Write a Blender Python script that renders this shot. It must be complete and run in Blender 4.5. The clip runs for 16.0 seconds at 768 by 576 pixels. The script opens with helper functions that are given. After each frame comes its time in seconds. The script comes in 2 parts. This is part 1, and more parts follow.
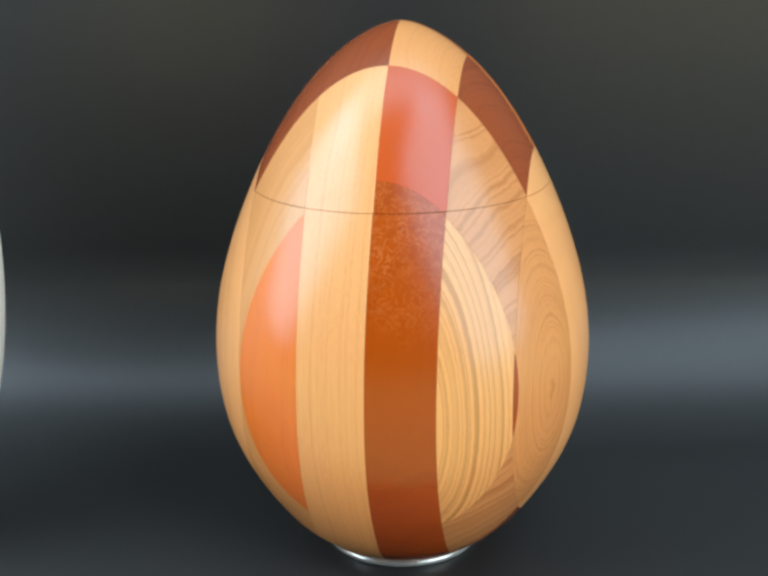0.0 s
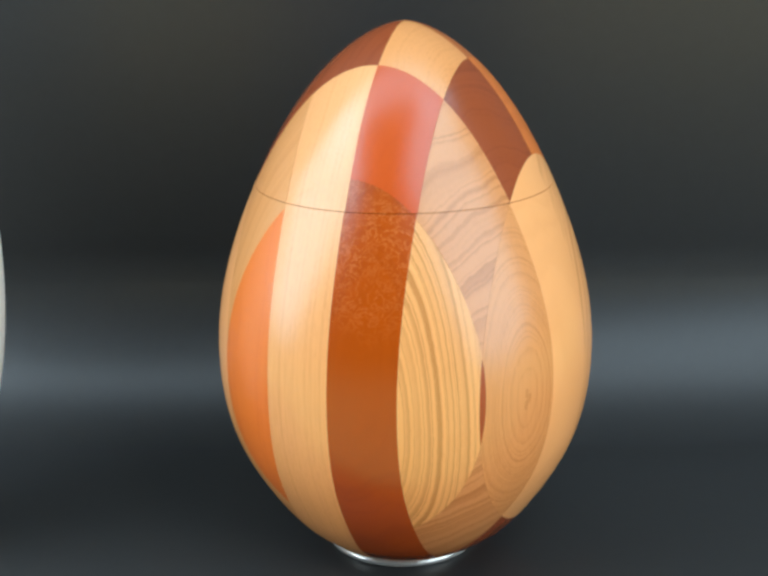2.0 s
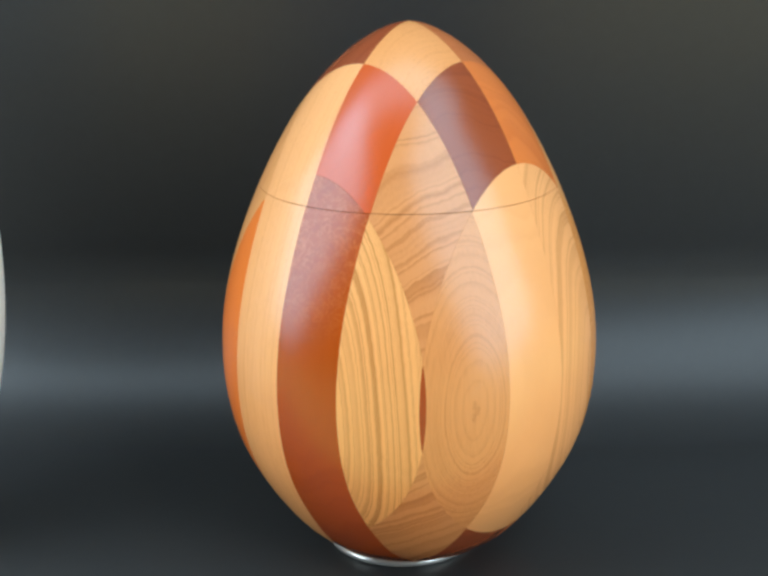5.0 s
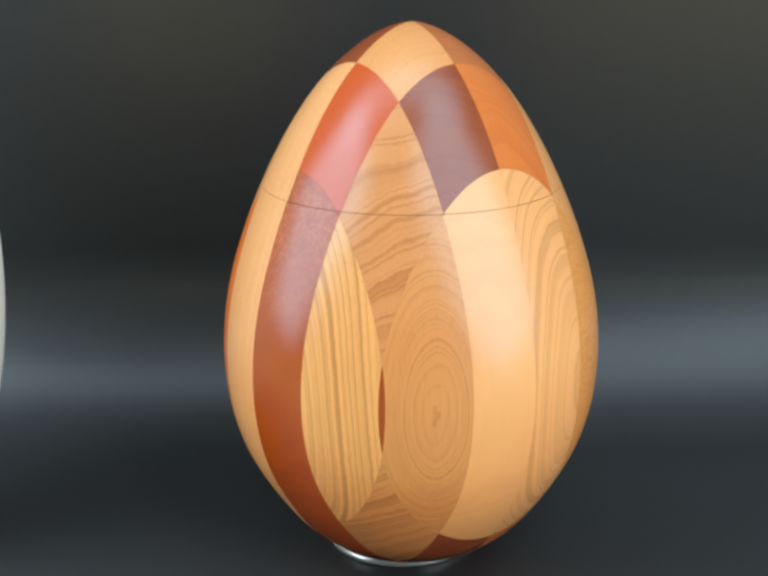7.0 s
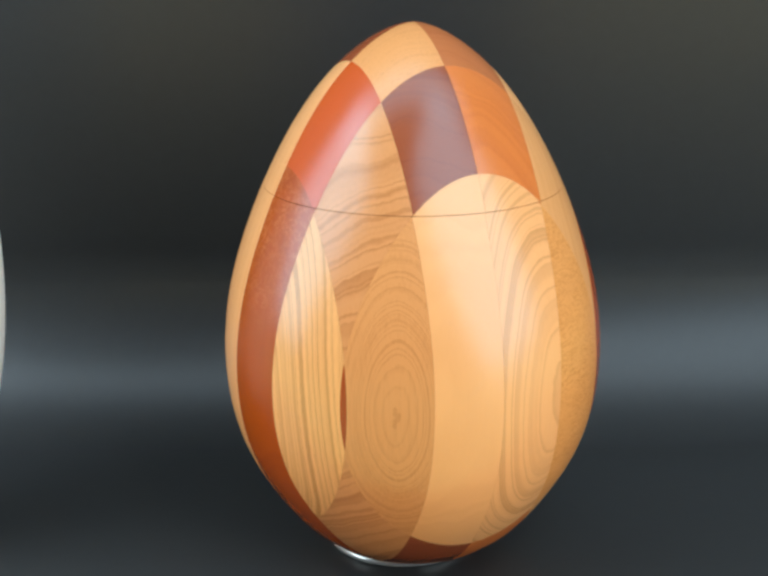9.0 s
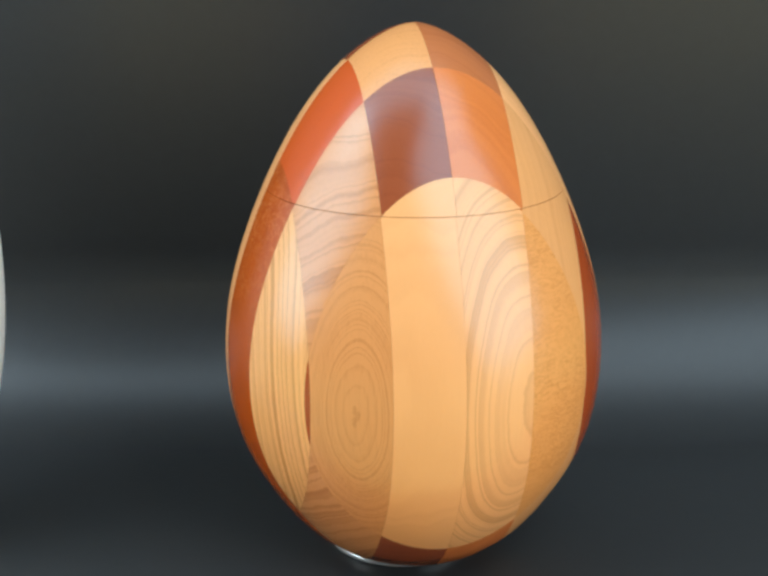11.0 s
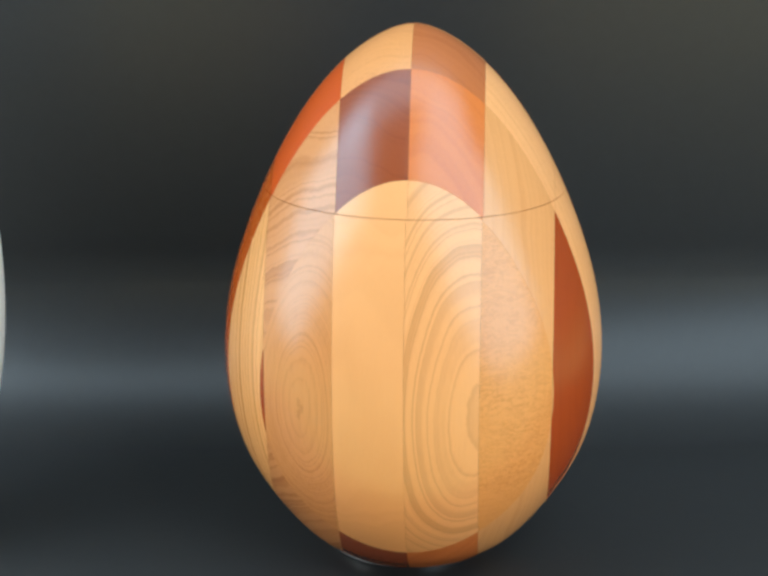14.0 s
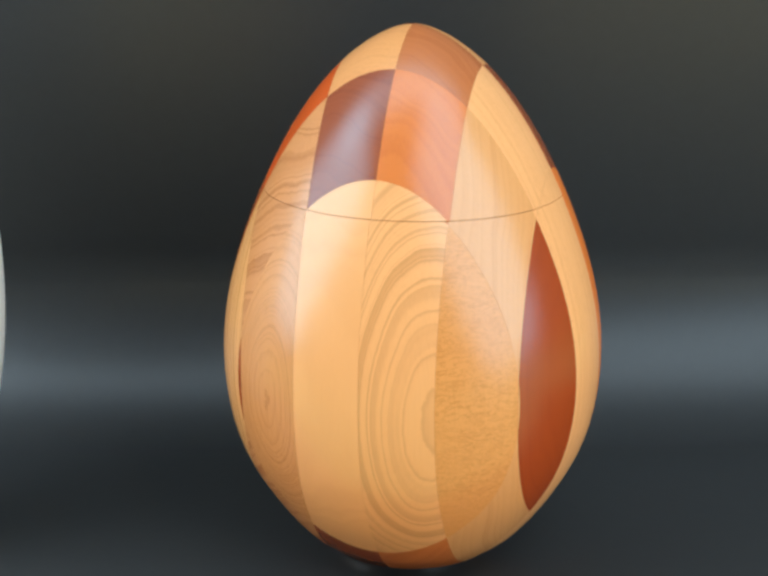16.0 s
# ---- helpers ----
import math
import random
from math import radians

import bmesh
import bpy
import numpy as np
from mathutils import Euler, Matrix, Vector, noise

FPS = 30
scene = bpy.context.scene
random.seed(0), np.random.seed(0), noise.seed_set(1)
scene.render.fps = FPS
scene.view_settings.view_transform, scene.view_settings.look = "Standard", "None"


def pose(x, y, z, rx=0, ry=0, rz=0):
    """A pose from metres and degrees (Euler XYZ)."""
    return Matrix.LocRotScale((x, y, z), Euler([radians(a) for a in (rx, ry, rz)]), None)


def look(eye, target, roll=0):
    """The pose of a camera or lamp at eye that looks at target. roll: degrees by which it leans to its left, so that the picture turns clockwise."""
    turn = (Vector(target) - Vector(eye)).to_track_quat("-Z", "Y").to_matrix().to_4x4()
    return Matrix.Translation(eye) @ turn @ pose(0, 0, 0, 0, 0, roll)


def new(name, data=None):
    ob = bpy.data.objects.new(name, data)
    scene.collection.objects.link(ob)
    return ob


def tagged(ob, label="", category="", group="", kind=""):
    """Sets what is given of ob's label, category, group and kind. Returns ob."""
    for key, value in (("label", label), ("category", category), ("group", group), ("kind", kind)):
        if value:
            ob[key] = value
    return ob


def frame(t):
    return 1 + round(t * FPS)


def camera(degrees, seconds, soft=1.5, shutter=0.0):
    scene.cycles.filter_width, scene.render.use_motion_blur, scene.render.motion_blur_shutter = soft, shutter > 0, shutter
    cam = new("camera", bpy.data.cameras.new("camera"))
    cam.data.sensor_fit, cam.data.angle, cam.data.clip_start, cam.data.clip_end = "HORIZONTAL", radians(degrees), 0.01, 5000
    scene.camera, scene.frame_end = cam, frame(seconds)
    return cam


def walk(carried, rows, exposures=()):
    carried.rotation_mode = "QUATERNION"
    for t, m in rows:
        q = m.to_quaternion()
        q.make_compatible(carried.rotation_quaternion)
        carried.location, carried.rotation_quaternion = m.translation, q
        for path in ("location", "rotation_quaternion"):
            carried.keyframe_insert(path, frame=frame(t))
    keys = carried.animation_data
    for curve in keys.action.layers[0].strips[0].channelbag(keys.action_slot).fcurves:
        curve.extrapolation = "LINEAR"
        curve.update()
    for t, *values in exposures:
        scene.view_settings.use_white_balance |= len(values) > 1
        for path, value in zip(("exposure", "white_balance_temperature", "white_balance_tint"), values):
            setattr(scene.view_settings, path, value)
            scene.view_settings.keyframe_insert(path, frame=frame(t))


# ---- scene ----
# A wooden egg box turns on a small metal platter before a black photo sweep.
U = 0.0215                     # side of one glued wood stick, metres
CAM_EYE = Vector((0.0, -23.597 * U, 11.453 * U))
CAM_TILT, CAM_ROLL = radians(17.481), -0.60
cam = camera(26.73, 16.0, soft=3.1)
CAM_POSE = look(CAM_EYE, CAM_EYE + Vector((0, math.cos(CAM_TILT), -math.sin(CAM_TILT))), CAM_ROLL)
walk(cam, [(0, CAM_POSE), (16, CAM_POSE)])

# ---- light ----
world = bpy.data.worlds.new("studio_dark")
scene.world = world
world.use_nodes = True
world.node_tree.nodes["Background"].inputs[0].default_value = (0.75, 0.85, 1.0, 1)
world.node_tree.nodes["Background"].inputs[1].default_value = 0.03
scene.view_settings.exposure = 0.10


EGG_MID = Vector((0.005, 0, 0.085))


def softbox(name, low, high, reach, width, length, watts, colour):
    """A long soft lamp, reach metres from the egg, facing it; it runs from one direction up to another."""
    low, high = Vector(low).normalized(), Vector(high).normalized()
    out = (low + high).normalized()
    up = (high - low).normalized()
    side = up.cross(out).normalized()
    lamp = bpy.data.lights.new(name, "AREA")
    lamp.shape, lamp.size, lamp.size_y, lamp.energy, lamp.color = "RECTANGLE", width, length, watts, colour
    ob = new(name, lamp)
    ob.matrix_world = Matrix.Translation(EGG_MID + out * reach) @ Matrix((side, up, out)).transposed().to_4x4()
    return ob


LAMP = (0.665, 0.86, 1.0)        # cool daylight tubes
softbox("softbox_west", (-0.93, -0.08, 0.05), (-0.52, -0.42, 0.74), 0.42, 0.27, 0.44, 1.85, LAMP)
softbox("softbox_east", (0.80, -0.45, -0.10), (0.14, -0.54, 0.84), 0.60, 0.46, 0.92, 5.3, LAMP)
softbox("softbox_top", (-0.70, -0.20, 0.9), (0.42, -0.20, 0.9), 0.72, 0.28, 1.36, 3.9, LAMP)


# ---- materials ----
def graph(name):
    m = bpy.data.materials.new(name)
    m.use_nodes = True
    t = m.node_tree
    b = t.nodes["Principled BSDF"]

    def add(kind, **values):
        n = t.nodes.new(kind)
        for k, v in values.items():
            if k.startswith("in_"):
                n.inputs[int(k[3:])].default_value = v
        return n

    def link(a, o, c, i):
        t.links.new(a.outputs[o], c.inputs[i])

    return m, t, b, add, link


def maths(add, link, op, a, b=None, c=None):
    n = add("ShaderNodeMath")
    n.operation = op
    for i, v in enumerate((a, b, c)):
        if v is None:
            continue
        if isinstance(v, tuple):
            link(v[0], v[1], n, i)
        else:
            n.inputs[i].default_value = v
    return (n, 0)


def blend(t, link, kind, fac, a, b):
    n = t.nodes.new("ShaderNodeMix")
    n.data_type, n.blend_type = "RGBA", kind
    for i, v in ((0, fac), (6, a), (7, b)):
        if isinstance(v[0] if isinstance(v, tuple) else v, bpy.types.Node):
            link(v[0], v[1], n, i)
        elif i == 0:
            n.inputs[0].default_value = v
        else:
            n.inputs[i].default_value = (*v, 1)
    return (n, 2)


def wood(name, light, dark, across=(1, 0, 0), ring=0.0028, contrast=0.5, warp=0.25, fibre=0.25, fleck=0.0,
         fleck_colour=(0.1, 0.03, 0.01), rough=0.265, blotch=0.18, pith=None, ripple=0.0, fleck_scale=(470, 470, 800), fleck_from=None):
    """Lacquered wood: growth rings lie across a direction, fibres run up the stick."""
    m, t, b, add, link = graph(name)
    co = add("ShaderNodeTexCoord")
    d = Vector(across).normalized()
    dot = add("ShaderNodeVectorMath")
    dot.operation = "DOT_PRODUCT"
    link(co, 3, dot, 0)
    dot.inputs[1].default_value = d
    along = (dot, 1)
    if pith:
        # rings round an upright pith, leaning with height
        flat = add("ShaderNodeVectorMath")
        flat.operation = "MULTIPLY_ADD"
        link(co, 3, flat, 0)
        flat.inputs[1].default_value, flat.inputs[2].default_value = (1, 1, 0), (-pith[0] * U, -pith[1] * U, 0)
        size = add("ShaderNodeVectorMath")
        size.operation = "LENGTH"
        link(flat, 0, size, 0)
        dot.inputs[1].default_value = (0, 0, across[2])
        along = maths(add, link, "ADD", (size, 1), (dot, 1))
    # slow wander of the rings, drawn out along the stick
    mp = add("ShaderNodeMapping")
    mp.inputs[3].default_value = (40, 40, 9)
    link(co, 3, mp, 0)
    wander = add("ShaderNodeTexNoise", in_2=1.0, in_3=2.0, in_4=0.5)
    link(mp, 0, wander, 0)
    w = maths(add, link, "MULTIPLY", along, 1.0 / ring)
    off = maths(add, link, "MULTIPLY_ADD", (wander, 0), warp * 12, w)
    if ripple:
        # small crimps along each ring
        crimp = add("ShaderNodeTexNoise", in_2=330.0, in_3=2.0, in_4=0.55)
        link(co, 3, crimp, 0)
        off = maths(add, link, "MULTIPLY_ADD", maths(add, link, "SUBTRACT", (crimp, 0), 0.5), ripple, off)
    line = add("ShaderNodeTexNoise", in_2=0.55, in_3=2.0, in_4=0.6)
    line.noise_dimensions = "1D"
    link(off[0], off[1], line, 1)
    off = maths(add, link, "MULTIPLY_ADD", (line, 0), 3.2, off)
    force = add("ShaderNodeTexNoise", in_2=0.9, in_3=1.0)
    force.noise_dimensions = "1D"
    link(off[0], off[1], force, 1)
    fr = maths(add, link, "FRACT", off)
    ramp = add("ShaderNodeValToRGB")
    e = ramp.color_ramp.elements
    e[0].position, e[0].color = 0.0, (0.12, 0.12, 0.12, 1)
    e[1].position, e[1].color = 1.0, (0.15, 0.15, 0.15, 1)
    for p, v in ((0.35, 0.05), (0.62, 0.45), (0.84, 1.0)):
        x = e.new(p)
        x.color = (v, v, v, 1)
    link(fr[0], fr[1], ramp, 0)
    # fine fibres
    mf = add("ShaderNodeMapping")
    mf.inputs[3].default_value = (1500, 1500, 60)
    link(co, 3, mf, 0)
    fib = add("ShaderNodeTexNoise", in_2=1.0, in_3=3.0, in_4=0.6)
    link(mf, 0, fib, 0)
    big = add("ShaderNodeTexNoise", in_2=28.0, in_3=3.0, in_4=0.5)
    link(co, 3, big, 0)
    strong = maths(add, link, "MULTIPLY_ADD", (force, 0), 2.6, -0.55)
    strong[0].use_clamp = True
    fac = maths(add, link, "MULTIPLY", maths(add, link, "MULTIPLY", (ramp, 0), strong), contrast * 1.5)
    fac = maths(add, link, "MULTIPLY_ADD", maths(add, link, "SUBTRACT", (fib, 0), 0.5), fibre * 2, fac)
    fac = maths(add, link, "MULTIPLY_ADD", maths(add, link, "SUBTRACT", (big, 0), 0.5), blotch * 2, fac)
    fac[0].use_clamp = True
    col = blend(t, link, "MIX", fac, light, dark)
    if fleck:
        mk = add("ShaderNodeMapping")
        mk.inputs[3].default_value = fleck_scale
        link(co, 3, mk, 0)
        fk = add("ShaderNodeTexNoise", in_2=1.0, in_3=2.0, in_4=0.6)
        fk.inputs["Distortion"].default_value = 1.2
        link(mk, 0, fk, 0)
        patch = add("ShaderNodeTexNoise", in_2=55.0, in_3=1.0)
        link(co, 3, patch, 0)
        ridge = maths(add, link, "ABSOLUTE", maths(add, link, "SUBTRACT", (fk, 0), 0.5))
        ridge = maths(add, link, "SUBTRACT", 0.055, ridge)
        k = maths(add, link, "MULTIPLY", ridge, fleck * 40)
        k[0].use_clamp = True
        spread = maths(add, link, "MULTIPLY_ADD", (patch, 0), 4.0, -1.6)
        spread[0].use_clamp = True
        if fleck_from:
            # the figure fades out below a height
            xyz = add("ShaderNodeSeparateXYZ")
            link(co, 3, xyz, 0)
            up = maths(add, link, "MULTIPLY_ADD", (xyz, 2), 45.0, -45.0 * fleck_from)
            up = maths(add, link, "MULTIPLY_ADD", maths(add, link, "SUBTRACT", (patch, 0), 0.5), 1.2, up)
            up[0].use_clamp = True
            spread = maths(add, link, "MULTIPLY", up, maths(add, link, "MULTIPLY_ADD", spread, 0.35, 0.65))
        k = maths(add, link, "MULTIPLY", k, spread)
        col = blend(t, link, "MIX", k, col, fleck_colour)
    link(col[0], col[1], b, "Base Color")
    b.inputs["Roughness"].default_value = rough
    b.inputs["Specular IOR Level"].default_value = 0.70
    # cool light colour put into the gloss, so highlights turn bluish grey
    b.inputs["Specular Tint"].default_value = (0.42, 0.86, 1.0, 1)
    bump = add("ShaderNodeBump", in_0=0.06)
    bump.inputs["Distance"].default_value = 0.0004
    link(fib, 0, bump, "Height")
    link(bump, 0, b, "Normal")
    return m


PALE, PALE_D = (0.8775, 0.3864, 0.144), (0.6552, 0.2576, 0.0768)
TAN, TAN_D = (0.6786, 0.265, 0.0912), (0.4212, 0.1334, 0.0336)
BROWN, BROWN_D = (0.3159, 0.0644, 0.0176), (0.1872, 0.0331, 0.008)
ORANGE, ORANGE_D = (0.585, 0.081, 0.0072), (0.468, 0.0534, 0.0048)
W = {
    "tip_tan": wood("elm_tip", (0.7722, 0.3082, 0.1), (0.468, 0.1564, 0.04), (0.2, 1, 0.35), 0.0016, 0.14, 0.35, 0.45),
    "brown_fleck": wood("brown_lacewood", (0.4212, 0.0644, 0.0008), (0.3042, 0.0414, 0.0008), (1, 0.2, 0), 0.006, 0.2, 0.3, 0.15, 0.34, (0.60, 0.15, 0.035), fleck_scale=(300, 300, 330), fleck_from=0.086),
    "brown": wood("brown_walnut", BROWN, BROWN_D, (0.4, 1, 0), 0.003, 0.25, 0.3, 0.25),
    "red_brown": wood("red_brown_jatoba", (0.3627, 0.0506, 0.0064), (0.2574, 0.0313, 0.004), (1, 0.1, 0), 0.005, 0.2, 0.2, 0.12),
    "orange": wood("orange_padauk", ORANGE, ORANGE_D, (0.3, 1, 0), 0.005, 0.12, 0.3, 0.25),
    "orange_warm": wood("orange_cedar", (0.819, 0.1886, 0.0288), (0.6318, 0.1196, 0.016), (0.3, 1, 0), 0.005, 0.15, 0.3, 0.25),
    "orange_brown": wood("orange_brown_cherry", (0.5148, 0.1426, 0.04), (0.3744, 0.0874, 0.0208), (0.2, 1, 0.2), 0.004, 0.3, 0.3, 0.25),
    "orange_soft": wood("orange_mahogany", (0.68, 0.175, 0.036), (0.50, 0.105, 0.020), (0.3, 1, 0), 0.005, 0.2, 0.3, 0.25),
    "pale": wood("pale_maple", PALE, PALE_D, (0.1, 1, 0), 0.0016, 0.24, 0.2, 0.42),
    "pale_smooth": wood("pale_basswood", PALE, PALE_D, (0.2, 1, 0), 0.009, 0.12, 0.2, 0.08, blotch=0.1),
    "cathedral": wood("pale_flat_sawn_ash", PALE, (0.5382, 0.2116, 0.064), (0, 0, 0.02), 0.0017, 0.45, 0.15, 0.14, blotch=0.08, ripple=0.16, pith=(-1.40, 3.75)),
    "wavy": wood("tan_wavy_elm", TAN, TAN_D, (0.42, -0.33, 1), 0.0044, 0.50, 0.26, 0.22, ripple=0.35),
    "oval": wood("tan_flat_sawn_elm", (0.702, 0.276, 0.0896), TAN_D, (0, 0, 0.02), 0.0007, 0.28, 0.42, 0.32, ripple=0.35, pith=(2.08, 3.53)),
    "zebra": wood("striped_ash", (0.8775, 0.3956, 0.136), (0.4914, 0.184, 0.048), (0, 0, 0.07), 0.0013, 0.70, 0.12, 0.18, blotch=0.05, ripple=0.4, pith=(3.30, 0.75)),
    "tan": wood("tan_alder", (0.7488, 0.3174, 0.108), (0.5382, 0.1932, 0.056), (1, 0.3, 0), 0.003, 0.2, 0.25, 0.2),
    "tan_fleck": wood("tan_quarter_sawn_oak", (0.7605, 0.2944, 0.08), (0.5148, 0.1748, 0.04), (-1.5, 2.5, 0.2), 0.0014, 0.12, 0.25, 0.35, 0.36, (0.55, 0.19, 0.04), fleck_scale=(190, 190, 700), fleck_from=0.02),
}


def plain(name, colour, rough, metal=0.0, scale=60.0, vary=0.15, bump=0.0, spec=0.5):
    m, t, b, add, link = graph(name)
    co = add("ShaderNodeTexCoord")
    no = add("ShaderNodeTexNoise", in_2=scale, in_3=4.0, in_4=0.6)
    link(co, 3, no, 0)
    dark = tuple(c * (1 - vary) for c in colour)
    lite = tuple(min(1.0, c * (1 + vary)) for c in colour)
    col = blend(t, link, "MIX", (no, 0), dark, lite)
    link(col[0], col[1], b, "Base Color")
    b.inputs["Roughness"].default_value, b.inputs["Metallic"].default_value = rough, metal
    b.inputs["Specular IOR Level"].default_value = spec
    if bump:
        bp = add("ShaderNodeBump", in_0=bump)
        bp.inputs["Distance"].default_value = 0.0005
        link(no, 0, bp, "Height")
        link(bp, 0, b, "Normal")
    return m


SWEEP = plain("black_vinyl", (0.0310, 0.0300, 0.0295), 0.42, scale=220, vary=0.12, bump=0.08, spec=0.50)
METAL = plain("polished_steel", (0.95, 0.88, 0.80), 0.22, 0.6, 300, 0.05)
WHITE = plain("white_glaze", (0.98, 0.93, 0.86), 0.30, 0.0, 20, 0.03)
GLUE = plain("dark_glue_line", (0.05, 0.025, 0.012), 0.7)
# unseen added walls; this grey sets how much lamp light bounces back
ROOM = plain("grey_added_walls", (0.42, 0.42, 0.41), 0.8, 0, 4, 0.1)
# unseen wooden table, coloured extra bright to bounce light under the egg
BOUNCE_TABLE = plain("honey_bounce_table", (0.97, 0.60, 0.21), 0.6, 0, 12, 0.15)
# unseen added front wall, dark to keep the egg's front free of reflections
DARK_FRONT = plain("dark_unseen_front", (0.15, 0.12, 0.10), 0.9, 0, 6, 0.2)


# ---- helpers ----
def mesh_of(name, bm, material, sharp=35):
    """A mesh of the bmesh; sharp=None keeps the flat cuts and sharp edges that it has."""
    me = bpy.data.meshes.new(name)
    bm.to_mesh(me)
    bm.free()
    me.materials.append(material)
    if sharp is not None:
        for p in me.polygons:
            p.use_smooth = True
        me.set_sharp_from_angle(angle=radians(sharp))
    return me


def part(name, bm, material, parent, label="", sharp=35):
    ob = new(name, mesh_of(name, bm, material, sharp))
    ob.parent = parent
    return tagged(ob, label)


def lathe(profile, steps):
    """A closed solid of revolution about z from (radius, height) pairs, bottom to top."""
    bm = bmesh.new()
    rings = []
    for r, z in profile:
        if r < 1e-6:
            rings.append([bm.verts.new((0, 0, z))])
        else:
            rings.append([bm.verts.new((r * math.cos(a), r * math.sin(a), z))
                          for a in (2 * math.pi * k / steps for k in range(steps))])
    for lo, hi in zip(rings, rings[1:]):
        for k in range(steps):
            n = (k + 1) % steps
            if len(lo) == 1 and len(hi) > 1:
                bm.faces.new((lo[0], hi[n], hi[k]))
            elif len(hi) == 1 and len(lo) > 1:
                bm.faces.new((lo[k], lo[n], hi[0]))
            elif len(lo) > 1:
                bm.faces.new((lo[k], lo[n], hi[n], hi[k]))
    for end, flip in ((rings[0], True), (rings[-1], False)):
        if len(end) > 1:
            bm.faces.new(end[::-1] if flip else end)
    return bm


def box(bm, lo, hi):
    v = [bm.verts.new((x, y, z)) for z in (lo[2], hi[2]) for y in (lo[1], hi[1]) for x in (lo[0], hi[0])]
    for f in ((0, 2, 3, 1), (4, 5, 7, 6), (0, 1, 5, 4), (1, 3, 7, 5), (3, 2, 6, 7), (2, 0, 4, 6)):
        bm.faces.new([v[i] for i in f])
    return bm


# ---- the studio ----
FOOT_Z = -0.20 * U               # the egg stands this low
TABLE_Z = FOOT_Z - 0.0027


def make_sweep():
    """One sheet of black vinyl: flat on the table, curving up behind into a forward-leaning backdrop."""
    start, radius, top, half, thick = SWEEP_START, SWEEP_RADIUS, 0.40, 0.27, 0.002
    line = [(-0.080, TABLE_Z), (start, TABLE_Z)]
    for k in range(1, 33):
        a = radians(SWEEP_TURN) * k / 32
        line.append((start + radius * math.sin(a), TABLE_Z + radius * (1 - math.cos(a))))
    a = radians(SWEEP_TURN)
    line.append((line[-1][0] + top * math.cos(a), line[-1][1] + top * math.sin(a)))
    bm = bmesh.new()
    cols = []
    for y, z in line:
        cols.append([bm.verts.new((-half, y, z)), bm.verts.new((half, y, z)),
                     bm.verts.new((half, y, z - thick)), bm.verts.new((-half, y, z - thick))])
    for p, q in zip(cols, cols[1:]):
        for k in range(4):
            n = (k + 1) % 4
            bm.faces.new((p[k], p[n], q[n], q[k]))
    bm.faces.new(cols[0])
    bm.faces.new(cols[-1][::-1])
    bmesh.ops.recalc_face_normals(bm, faces=bm.faces)
    ob = new("backdrop", mesh_of("backdrop", bm, SWEEP, 60))
    return tagged(ob, "black vinyl photo sweep curving up behind the egg", "backdrop", kind="structure")


# turned past upright: the lean shades the backdrop from the lamps
SWEEP_START, SWEEP_RADIUS, SWEEP_TURN = 0.080, 0.055, 108
make_sweep()


def make_room():
    """An unseen added enclosure: mid grey walls, a dark front, a light-bouncing floor."""
    x, y0, y1, z1 = 1.0, -1.1, 0.75, 1.35
    z0 = TABLE_Z - 0.003
    for name, lo, hi in (("floor", (-x, y0, z0 - 0.04), (x, y1, z0)), ("ceiling", (-x, y0, z1), (x, y1, z1 + 0.04)),
                         ("wall_west", (-x - 0.04, y0, z0), (-x, y1, z1)), ("wall_east", (x, y0, z0), (x + 0.04, y1, z1)),
                         ("wall_south", (-x, y0 - 0.04, z0), (x, y0, z1)), ("wall_north", (-x, y1, z0), (x, y1 + 0.04, z1))):
        tagged(new(name, mesh_of(name, box(bmesh.new(), lo, hi), DARK_FRONT if name == "wall_south" else BOUNCE_TABLE if name == "floor" else ROOM)),
               "plain " + ("dark grey" if name == "wall_south" else "pale wooden" if name == "floor" else "mid grey") + " unseen added booth " + name.split("_")[0],
               name.split("_")[0], kind="structure")


make_room()


# ---- the platter ----
AXIS_X = 0.2086 * U


def make_platter():
    r, h = PLATTER_R, FOOT_Z - TABLE_Z
    prof = [(r + h / 2 * (math.cos(a) - 1), h / 2 * (1 + math.sin(a))) for a in (math.pi * (k / 12 - 0.5) for k in range(13))]
    prof.append((0, h))
    ob = new("turntable_platter", mesh_of("turntable_platter", lathe(prof, 128), METAL))
    ob.location = (AXIS_X + 0.055 * U, 0.385 * U, TABLE_Z)
    return tagged(ob, "small round polished steel platter under the wooden egg", "turntable")


PLATTER_R = 1.19 * U
platter = make_platter()

# ---- the wooden egg ----
EGG_LOW, EGG_TOP = -0.15, 8.066
EGG_SHAPE = (1.6859, 1.1014, 0.8392, 0.7770, 0.7346, 0.6838, 0.6235, 0.5722, 0.5263, 0.4588, 0.3605)
SEAM_Z, SEAM_P, SEAM_Q = 5.677, 0.0114, 0.0155
P_LINES = (-3.4, -2.068, -1.042, 0.0, 1.005, 2.046, 3.4)
Q_LINES = (-3.4, -2.03, -1.02, 0.0, 0.9945, 2.0, 3.4)
OFF_P, OFF_Q = 0.012, 0.010


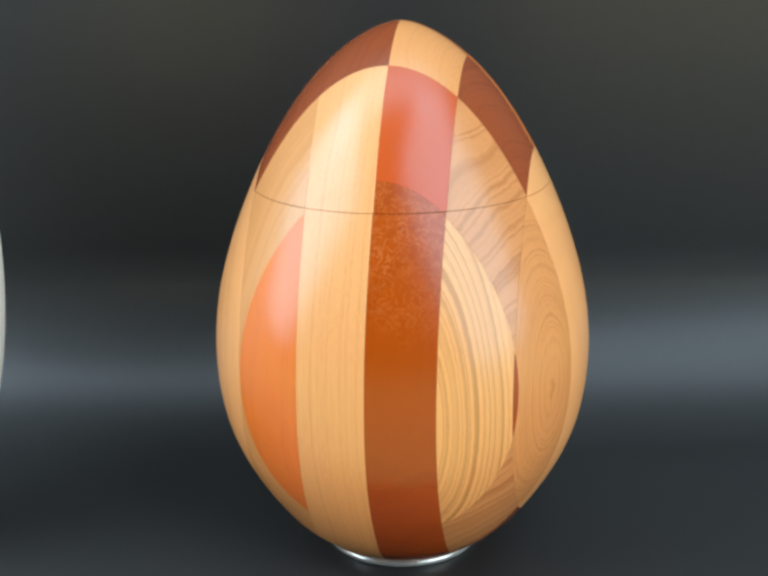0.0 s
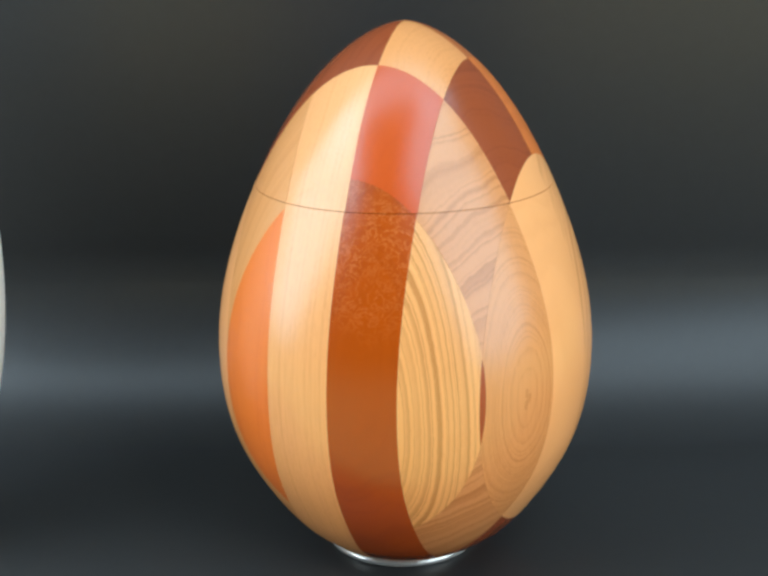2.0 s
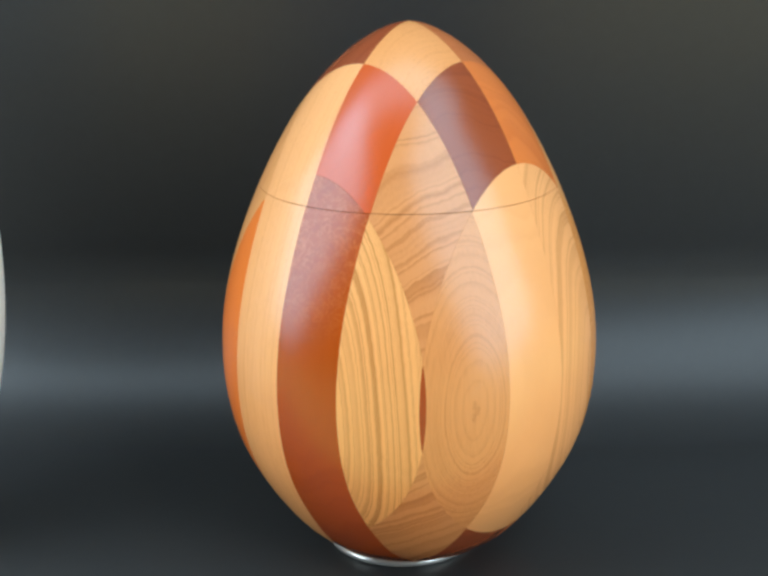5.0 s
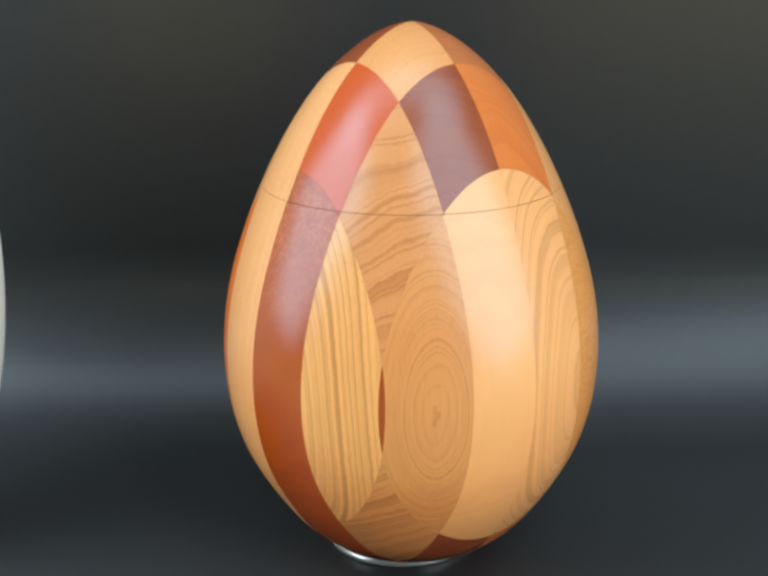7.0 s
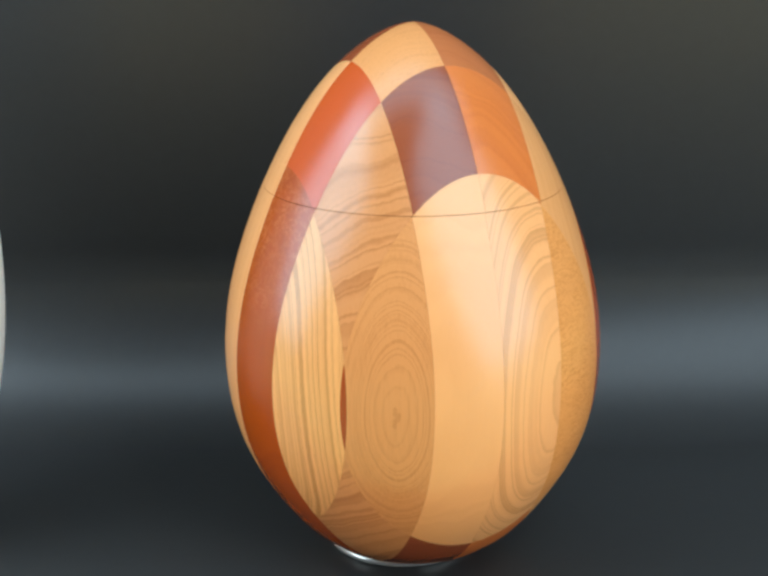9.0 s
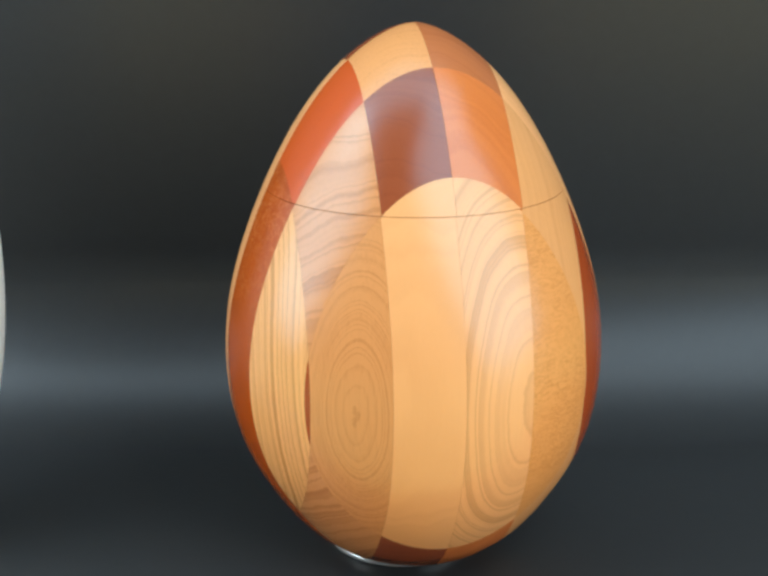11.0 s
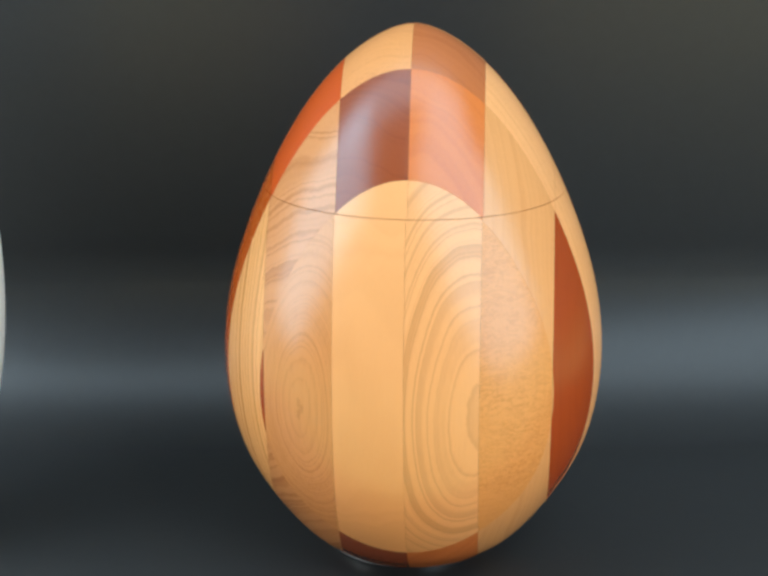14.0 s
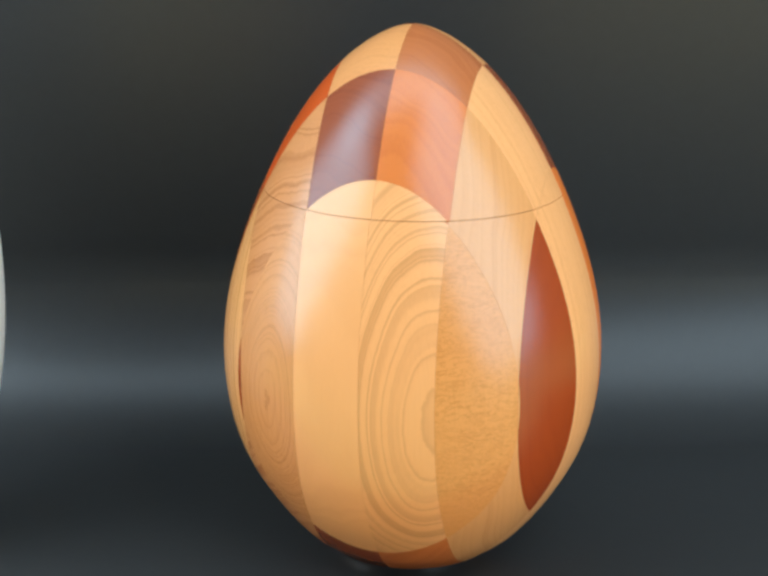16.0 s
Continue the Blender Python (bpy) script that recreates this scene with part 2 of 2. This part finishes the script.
def egg_radius(theta):
    """The egg's radius at an angle from its lower pole, through a natural cubic of shape factors."""
    k = len(EGG_SHAPE)
    h = math.pi / (k - 1)
    a = np.eye(k) * 4
    a[0, 0] = a[-1, -1] = 2
    rhs = np.zeros(k)
    g = np.array(EGG_SHAPE)
    for i in range(k - 1):
        a[i, i + 1] = a[i + 1, i] = 1
    rhs[1:-1] = 3 / h * (g[2:] - g[:-2])
    rhs[0], rhs[-1] = 3 / h * (g[1] - g[0]), 3 / h * (g[-1] - g[-2])
    s = np.linalg.solve(a, rhs)
    i = np.minimum((theta / h).astype(int), k - 2)
    u = theta / h - i
    f = ((2 * u**3 - 3 * u**2 + 1) * g[i] + (u**3 - 2 * u**2 + u) * h * s[i]
         + (3 * u**2 - 2 * u**3) * g[i + 1] + (u**3 - u**2) * h * s[i + 1])
    return (EGG_TOP - EGG_LOW) / 2 * np.sin(theta) * f


def egg_profile(n, inset=0.0):
    mid, half = (EGG_TOP + EGG_LOW) / 2, (EGG_TOP - EGG_LOW) / 2
    foot = math.acos((mid - 0.1) / half)
    theta = np.linspace(foot, math.pi, n)
    r = egg_radius(theta)
    z = mid - half * np.cos(theta)
    out = [(max(0.0, (a - inset)) * U, b * U) for a, b in zip(r, z)]
    out[-1] = (0.0, (EGG_TOP - inset) * U)
    if not inset:
        # the foot rolls in to a small flat base
        edge = out[0][0]
        out[:0] = [(edge - 0.60 * U, FOOT_Z), (edge - 0.40 * U, -0.14 * U), (edge - 0.25 * U, -0.07 * U), (edge - 0.12 * U, 0.0)]
    if inset:
        out = [(a, max(b, inset * U)) for a, b in out if a > 0.02 * U or b > 6 * U]
        out[-1] = (0.0, out[-1][1])
    return out


def cut(bm, point, normal):
    """Keep what lies behind the plane, and close the cut."""
    geom = list(bm.verts) + list(bm.edges) + list(bm.faces)
    res = bmesh.ops.bisect_plane(bm, geom=geom, dist=1e-7, plane_co=point, plane_no=normal, clear_outer=True)
    edges = [e for e in res["geom_cut"] if isinstance(e, bmesh.types.BMEdge) and e.is_valid]
    if edges:
        made = bmesh.ops.edgenet_fill(bm, edges=edges)["faces"]
        for f in made:
            f.smooth = False
            for e in f.edges:
                e.smooth = False


STICKS = {
    (0, 0): "tip_tan", (1, 0): "orange", (2, 0): "brown_fleck", (0, 1): "brown", (0, 2): "pale_smooth",
    (1, 1): "wavy", (1, 2): "oval", (2, 1): "zebra", (2, 2): "red_brown",
    (0, -1): "brown", (1, -1): "pale", (2, -1): "pale", (0, -2): "brown", (1, -2): "tan", (2, -2): "orange_warm",
    (0, -3): "pale", (1, -3): "pale", (2, -3): "pale",
    (-1, 0): "orange_brown", (-1, 1): "orange_soft", (-1, 2): "cathedral",
    (-2, 0): "pale", (-2, 1): "tan", (-2, 2): "tan_fleck", (-3, 1): "red_brown", (-3, 0): "pale", (-3, 2): "tan",
    (-1, -1): "tip_tan", (-2, -1): "brown", (-3, -1): "orange_warm", (-1, -2): "orange", (-1, -3): "tan",
    (-2, -2): "pale", (-2, -3): "wavy", (-3, -2): "zebra", (-3, -3): "tan",
}
BODY_STICKS = {(1, 0): "brown_fleck"}       # where the body's stick differs from the lid's
STICK_LABELS = {
    "tip_tan": "tan elm stick with fine grain", "brown_fleck": "red-brown stick with flecked grain",
    "brown": "dark brown walnut stick", "red_brown": "plain red-brown stick", "orange": "deep orange padauk stick",
    "orange_warm": "warm orange stick", "orange_soft": "soft orange mahogany stick", "orange_brown": "orange-brown cherry stick", "pale": "pale straight-grained maple stick",
    "pale_smooth": "pale plain basswood stick", "cathedral": "pale stick with nested arched grain",
    "wavy": "tan stick with slanting wavy grain", "oval": "tan stick with oval grain rings",
    "zebra": "striped pale ash stick", "tan": "light tan alder stick", "tan_fleck": "tan oak stick with small flecks",
}
GAP = 0.00003
BODY_TURN, BODY_LEAN, LEAN_Z = -0.5, 0.008, 4.5


def make_egg():
    egg = tagged(new("wooden_egg_box"), "lacquered egg-shaped lidded box of glued multicoloured wood sticks", "wooden egg")
    whole = lathe(egg_profile(110), 160)
    for f in whole.faces:
        f.smooth = abs(f.normal.z) < 0.999
    seam = Vector((0, 0, SEAM_Z * U))
    seam_n = Vector((-SEAM_P, -SEAM_Q, 1)).normalized()
    halves = {}
    for name, sign in (("body", 1), ("lid", -1)):
        core = lathe(egg_profile(60, 0.12), 96)
        cut(core, seam - seam_n * sign * 0.004 * U, seam_n * sign)
        halves[name] = part(name, core, GLUE, egg, "egg " + name + " turned from glued wood sticks")
    for (i, j), kind in STICKS.items():
        p0, p1 = P_LINES[i + 3] - OFF_P, P_LINES[i + 4] - OFF_P
        q0, q1 = Q_LINES[j + 3] - OFF_Q, Q_LINES[j + 4] - OFF_Q
        for name, sign in (("body", 1), ("lid", -1)):
            # the lid sits a little turned on the body, whose sticks lean slightly
            a, lean = (radians(BODY_TURN), BODY_LEAN) if name == "body" else (0.0, 0.0)
            across_p = Vector((math.cos(a), math.sin(a), 0))
            across_q = Vector((-math.sin(a), math.cos(a), -lean)).normalized()
            level = Vector((0, 0, LEAN_Z * U))
            half = whole.copy()
            cut(half, across_p * (p1 * U - GAP), across_p)
            cut(half, across_p * (p0 * U + GAP), -across_p)
            cut(half, level + across_q * (q1 * U - GAP), across_q)
            cut(half, level + across_q * (q0 * U + GAP), -across_q)
            if half.faces:
                cut(half, seam - seam_n * sign * 0.0001, seam_n * sign)
            if half.faces:
                wood_kind = BODY_STICKS.get((i, j), kind) if name == "body" else kind
                part("wood_stick", half, W[wood_kind], halves[name], STICK_LABELS[wood_kind], sharp=None)
            else:
                half.free()
    whole.free()
    return egg


egg = make_egg()


# ---- the white ornament at the edge ----
def make_white():
    wide, low, high = 0.043, 0.090 - TABLE_Z, 0.100
    prof = []
    for k in range(49):
        a = math.pi * k / 48
        prof.append((wide * math.sin(a), low - (low if k < 24 else high) * math.cos(a)))
    prof[0], prof[-1] = (0.0, 0.0), (0.0, low + high)
    ob = new("white_egg_ornament", mesh_of("white_egg_ornament", lathe(prof, 96), WHITE))
    ob.location = (WHITE_EDGE[0] - wide, WHITE_EDGE[1], TABLE_Z)
    return tagged(ob, "smooth white glazed egg-shaped ornament standing on the black sweep", "ornament")


WHITE_EDGE = (-0.1279, 0.4 * U)
make_white()


def motions():
    """The egg stands off the platter's axis and turns with it, about six degrees a second."""
    sway = ((0, 0.35), (2, 0.30), (4, -0.25), (6.5, -0.60), (9, -0.13), (12.5, 0.33), (14.5, 0.12), (16, -0.35))
    rows, disc = [], []
    for k in range(33):
        t = k * 0.5
        a = np.interp(t, [s[0] for s in sway], [s[1] for s in sway])
        turn = 74.08 - 5.9198 * t
        x = AXIS_X + 0.2180 * U * math.cos(radians(turn))
        y = 0.2180 * U * math.sin(radians(turn))
        rows.append((t, pose(x, y, 0.0, -0.092, -0.321, -100.938 - 5.9198 * t + a)))
        disc.append((t, pose(AXIS_X + 0.055 * U, 0.385 * U, TABLE_Z, 0, 0, -5.9198 * t)))
    walk(egg, rows)
    walk(platter, disc)


motions()
